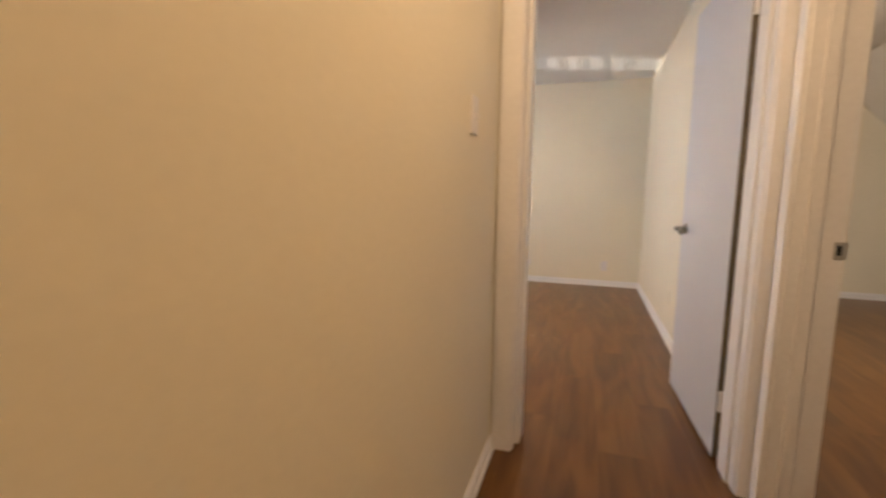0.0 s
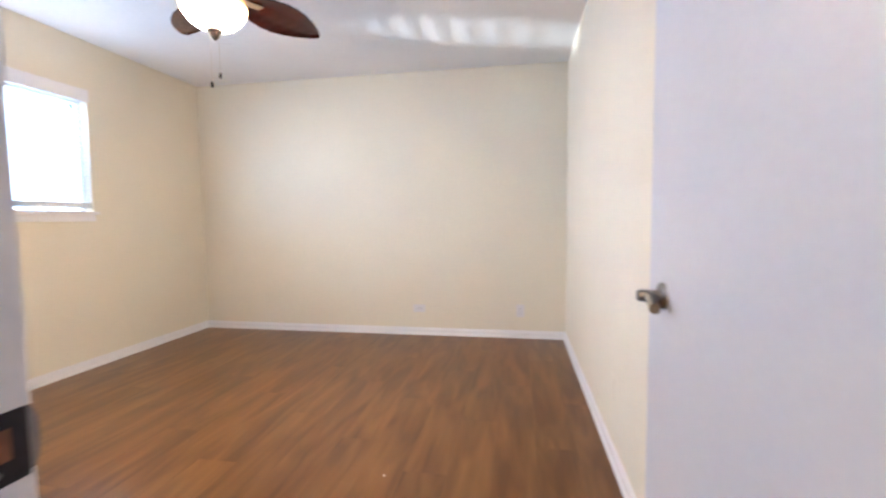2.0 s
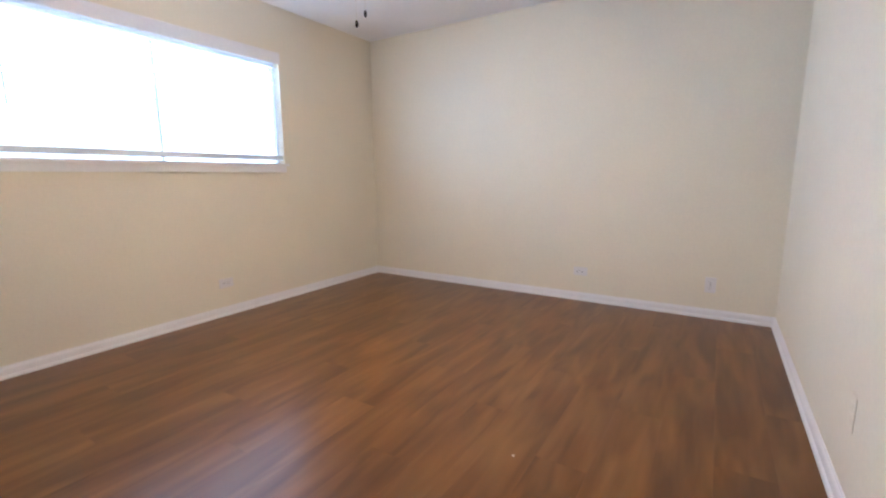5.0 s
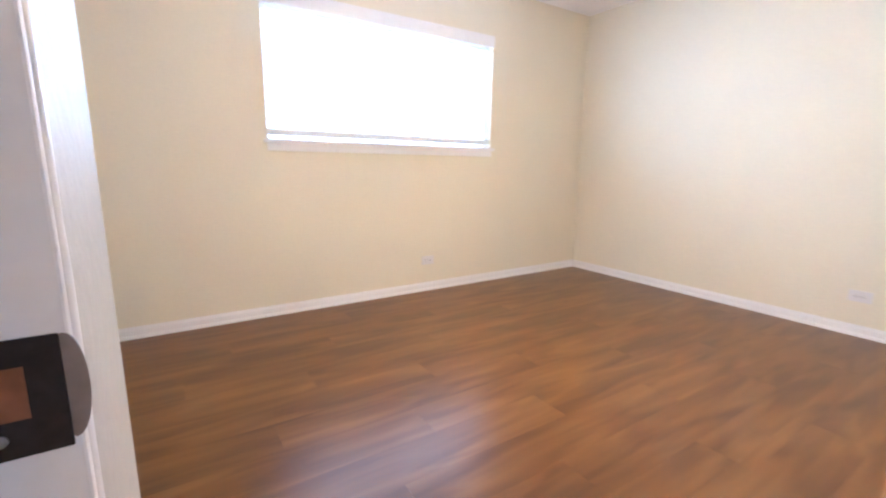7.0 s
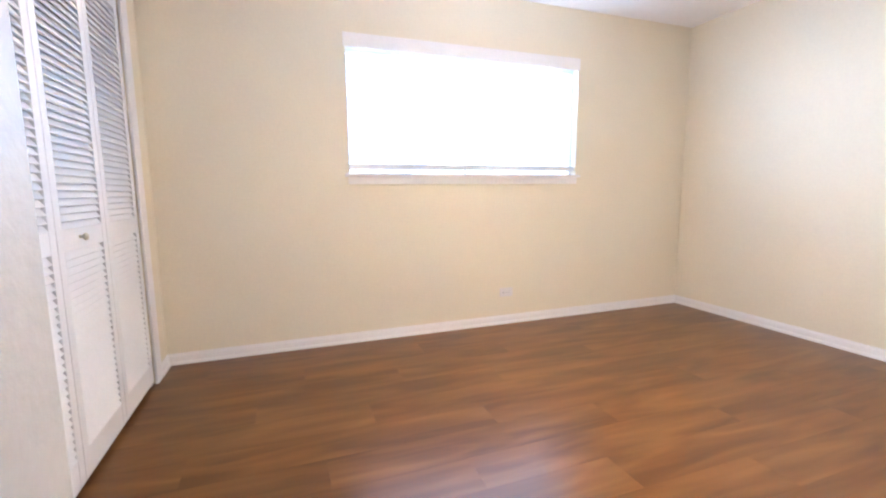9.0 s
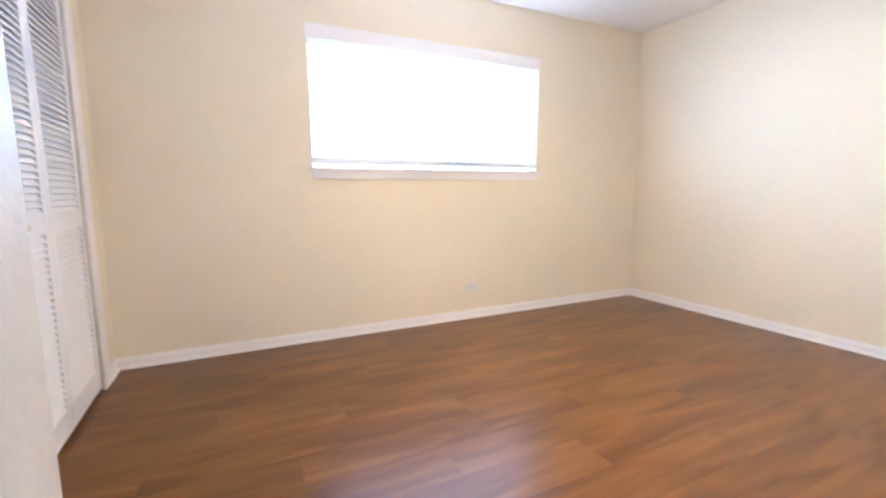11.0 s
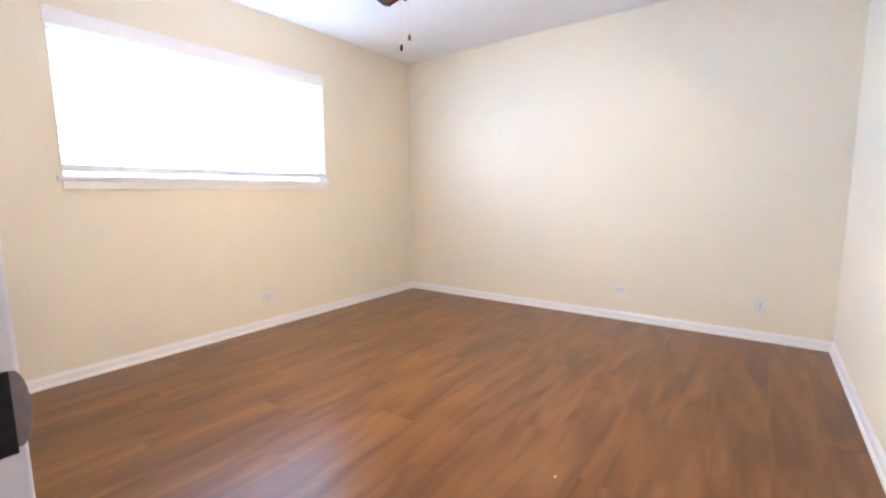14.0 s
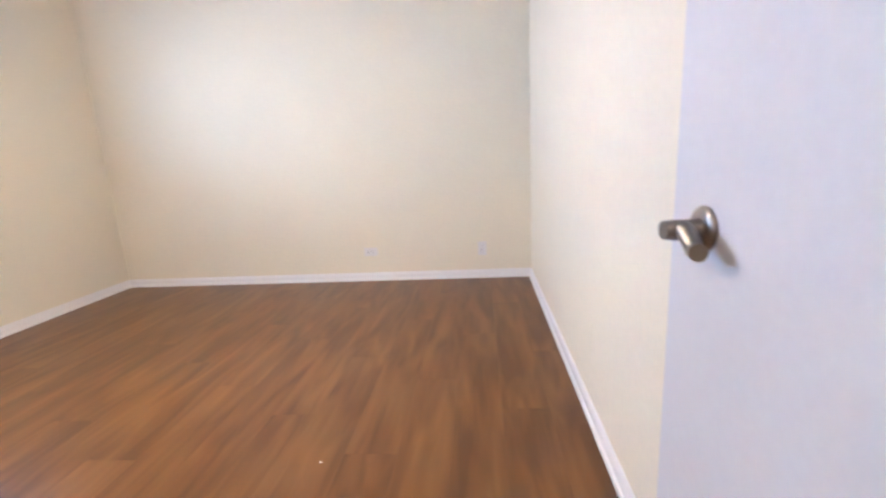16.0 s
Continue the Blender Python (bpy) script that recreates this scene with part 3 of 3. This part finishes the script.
# ---- ceiling fan ----
def fan_blade():
    """A palm-leaf blade along +x from its root, with a midrib, notched edges and carved veins."""
    bm = bmesh.new()
    rows, n, cols = [], 56, 8
    length, start = 0.475, 0.165
    for i in range(n + 1):
        s = i / n
        w = 0.118 * (math.sin(math.pi * min(1, (s * 0.93 + 0.07)) ** 0.85)) ** 0.75
        notch = (s * 7.0) % 1.0
        w *= 1.0 - (0.12 * max(0, (notch - 0.80) / 0.20) if 0.18 < s < 0.95 else 0)
        w = max(w, 0.004)
        for_row = []
        for side in (1, -1):
            for j in range(cols + 1):
                v = 1 - 2 * j / cols if side == 1 else -1 + 2 * j / cols
                vein = math.sin((s * 14 + abs(v) * 2.2) * math.pi) * 0.0006 * (1 - abs(v) * 0.4)
                rib = 0.003 * max(0, 1 - abs(v) * 7)
                sag = -0.010 * v * v
                z = sag + side * (0.004 + rib) + side * vein
                for_row.append(bm.verts.new((start + length * s, w * v, z)))
        rows.append(for_row)
    k = len(rows[0])
    for a, b in zip(rows, rows[1:]):
        for j in range(k):
            bm.faces.new((a[j], a[(j + 1) % k], b[(j + 1) % k], b[j]))
    bm.faces.new(rows[0][::-1])
    bm.faces.new(rows[-1])
    bmesh.ops.recalc_face_normals(bm, faces=bm.faces)
    bmesh.ops.transform(bm, matrix=pose(0, 0, 0, -14, 0, 0), verts=bm.verts)
    return mesh_of("blade", bm, BLADE, True)


FX, FY = -1.088, 3.442
fan = thing("ceiling_fan", "dark bronze ceiling fan with carved mahogany leaf blades and lit bowl", "ceiling fan", at=(FX, FY, 0))
part("canopy", lathe([(0.016, 2.365), (0.034, 2.370), (0.056, 2.395), (0.066, 2.425), (0.068, 2.44), (0.001, 2.44)], 32), BRONZE, fan, smooth=True)
part("downrod", tube([(0, 0, 2.375), (0, 0, 2.285)], [0.0125, 0.0125], 16), BRONZE, fan, smooth=True)
part("motor_housing", lathe([(0.001, 2.298), (0.026, 2.296), (0.040, 2.285), (0.074, 2.270), (0.086, 2.252), (0.088, 2.215), (0.080, 2.196), (0.058, 2.190), (0.001, 2.190)], 40), BRONZE, fan, smooth=True)
part("switch_housing", lathe([(0.001, 2.190), (0.052, 2.189), (0.056, 2.183), (0.056, 2.170), (0.048, 2.162), (0.045, 2.140), (0.050, 2.128), (0.050, 2.122), (0.001, 2.122)], 32), BRASS, fan, "brass-toned light kit collar", True)
part("light_bowl", lathe([(0.118, 2.124), (0.124, 2.122), (0.138, 2.106), (0.143, 2.084), (0.133, 2.050), (0.110, 2.019), (0.080, 1.997), (0.045, 1.984), (0.012, 1.980), (0.001, 1.980),
                          (0.001, 1.985), (0.044, 1.989), (0.077, 2.002), (0.106, 2.023), (0.128, 2.053), (0.138, 2.084), (0.133, 2.104), (0.118, 2.124)], 40), BOWL, fan, "glowing frosted glass bowl", True)
# unseen disc added inside the bowl rim to cut the light thrown on the ceiling
part("fitter_pan", lathe([(0.001, 2.116), (0.106, 2.116), (0.108, 2.119), (0.106, 2.122), (0.001, 2.122)], 32), BRASS, fan, smooth=True)
part("finial", lathe([(0.001, 1.984), (0.034, 1.982), (0.036, 1.974), (0.022, 1.964), (0.020, 1.952), (0.012, 1.940), (0.004, 1.932), (0.001, 1.931)], 20), BRONZE, fan, smooth=True)
blade_mesh = fan_blade()
arm_bm = boxes((0.048, 0.20, -0.015, 0.015, -0.006, 0.0), (0.165, 0.215, -0.024, 0.024, -0.010, -0.004), (0.205, 0.245, -0.034, 0.034, -0.010, -0.005), bevel=0.003)
arm_mesh = mesh_of("blade_arm", arm_bm, BRASS)
for k in range(5):
    ang = -4 + 72 * k
    ob = new("blade", blade_mesh)
    ob.parent, ob.matrix_basis = fan, pose(0, 0, 2.172, 0, 0, ang)
    ob = new("blade_arm", arm_mesh)
    ob.parent, ob.matrix_basis = fan, pose(0, 0, 2.173, 0, 0, ang)
for x, y, z in ((0.003, 0.022, 1.78), (-0.003, -0.030, 1.724)):
    chain = part("pull_chain", tube([(x * 2, y * 2.2, 2.105), (x, y, 1.95), (x, y, z + 0.012)], [0.0006] * 3, 6), BRASS, fan)
    part("pull_fob", lathe([(0.001, 0.016), (0.004, 0.014), (0.007, 0.004), (0.0075, -0.006), (0.005, -0.014), (0.001, -0.016)], 14, Matrix.Translation((x, y, z))), FOB, chain, "small dark wooden fob", True)


# ---- switch and outlets ----
def outlet(name, m, label, paint=None):
    finish = paint or PLATE
    ob = new(name)
    ob.matrix_basis = m
    tagged(ob, label, "outlet", "wall outlets")
    part("cover_plate", boxes((-0.0355, 0.0355, -0.0575, 0.0575, 0, 0.006), bevel=0.002), finish, ob)
    for y in (-0.0195, 0.0195):
        rec = part("receptacle", boxes((-0.016, 0.016, y - 0.0135, y + 0.0135, 0.0055, 0.008), bevel=0.0015), finish, ob)
        for x in (-0.0065, 0.0065):
            part("slot", boxes((x - 0.0012, x + 0.0012, y - 0.002, y + 0.006, 0.0075, 0.0084)), paint or DARK, rec)
        part("ground_hole", lathe([(0.0026, 0), (0.0026, 0.001)], 10, Matrix.Translation((0, y - 0.008, 0.0075))), paint or DARK, rec)
    part("screw", lathe([(0.003, 0), (0.003, 0.001), (0.001, 0.0015)], 10, Matrix.Translation((0, 0, 0.0058))), paint or NICKEL, ob)
    return ob


outlet("wall_outlet", pose(0.325, YN, 0.250, 90, 0, 0), "white duplex outlet set upright on cream wall")
outlet("wall_outlet", pose(-0.618, YN, 0.252, 90, 90, 0), "white duplex outlet set sideways on cream wall")
outlet("wall_outlet", pose(XW, 3.757, 0.255, 90, 90, 90), "white duplex outlet set sideways under the window")

outlet("wall_outlet", pose(XE, 3.60, 0.325, 90, 0, -90) @ Matrix.Diagonal((1, 1, 0.5, 1)), "duplex outlet painted over with the cream wall", WALL)

switch = thing("light_switch", "white toggle light switch on the hall wall", "light switch", at=(HL, 1.280, 1.33))
part("cover_plate", boxes((0, 0.007, -0.036, 0.036, -0.058, 0.058), bevel=0.002), PLATE, switch)
part("toggle", boxes((0.006, 0.018, -0.005, 0.005, -0.010, 0.004), bevel=0.001), PLATE, switch)
for z in (-0.030, 0.030):
    part("screw", lathe([(0.003, 0), (0.003, 0.001), (0.001, 0.0015)], 10, pose(0.0068, 0, z, 0, 90, 0)), PLATE, switch)

dome = thing("hall_ceiling_light", "warm lit glass dome light on the hall ceiling", "ceiling light", "dome ceiling lights", at=(0.24, 0.66, 0))
part("base_ring", lathe([(0.001, H - 0.018), (0.15, H - 0.018), (0.155, H - 0.004), (0.155, H), (0.001, H)], 32), NICKEL, dome, smooth=True)
part("dome", lathe([(0.14, H - 0.018), (0.135, H - 0.045), (0.10, H - 0.075), (0.05, H - 0.09), (0.001, H - 0.093)], 32), DOME, dome, smooth=True)
side_dome = copy_thing(dome, pose(1.5, 3.2, 0))
side_dome.name = "side_room_ceiling_light"
tagged(side_dome, "lit glass dome light on the side room ceiling")
for ob in side_dome.children:
    if ob.name.startswith("dome"):
        ob.data = ob.data.copy()
        ob.data.materials[0] = DOME_WHITE


crumb = lathe([(0.001, 0.0), (0.0035, 0.0), (0.0040, 0.0015), (0.0022, 0.003), (0.001, 0.0032)], 7)
for v in crumb.verts:
    v.co.x *= 1.3 + 0.4 * noise.noise(v.co * 900)
    v.co.y *= 0.9
chip = new("paint_chip", mesh_of("paint_chip", crumb, TRIM))
chip.location = (-0.265, 3.287, 0.0)
tagged(chip, "tiny white paint chip lying on the floor", "paint chip")


# ---- floor, plank by plank ----
floor = structure("floor", boxes((XW - 0.11, XS + 0.12, -1.72, YS + 0.12, -0.2, -0.010)), SUBFLOOR, "red-brown wood laminate floor laid along the room")
PW, PL = 0.192, 1.285
plank_cache = {}


def plank_mesh(w, l):
    key = (round(w, 3), round(l, 3))
    if key not in plank_cache:
        bm = bmesh.new()
        a, b, c = w / 2, l / 2, 0.00018
        rings = [[bm.verts.new((sx * p, sy * q, z)) for sx, sy in ((-1, -1), (1, -1), (1, 1), (-1, 1))] for p, q, z in ((a, b, -0.010), (a, b, -c), (a - c, b - c, 0.0))]
        for lo, hi in zip(rings, rings[1:]):
            for j in range(4):
                bm.faces.new((lo[j], lo[(j + 1) % 4], hi[(j + 1) % 4], hi[j]))
        bm.faces.new(rings[2])
        plank_cache[key] = mesh_of("plank", bm, PLANK)
    return plank_cache[key]


def lay(x0, x1, y0, y1):
    """Planks on one grid for the whole house, so that joints run on under walls and through doorways."""
    i = math.floor(x0 / PW)
    while i * PW < x1:
        a, b = max(x0, i * PW), min(x1, (i + 1) * PW)
        off = (i * 0.407) % 1.0 * PL
        y = math.floor((y0 - off) / PL) * PL + off
        while y < y1:
            c, d = max(y0, y), min(y1, y + PL)
            if b - a > 0.004 and d - c > 0.004:
                ob = new("plank", plank_mesh(b - a, d - c))
                ob.parent, ob.location = floor, ((a + b) / 2, (c + d) / 2, 0)
            y += PL
        i += 1


lay(XW, XR, YC - 0.12, YN)
lay(XR, XE, -1.6, YN)
lay(XE, XS, -0.48, YS)
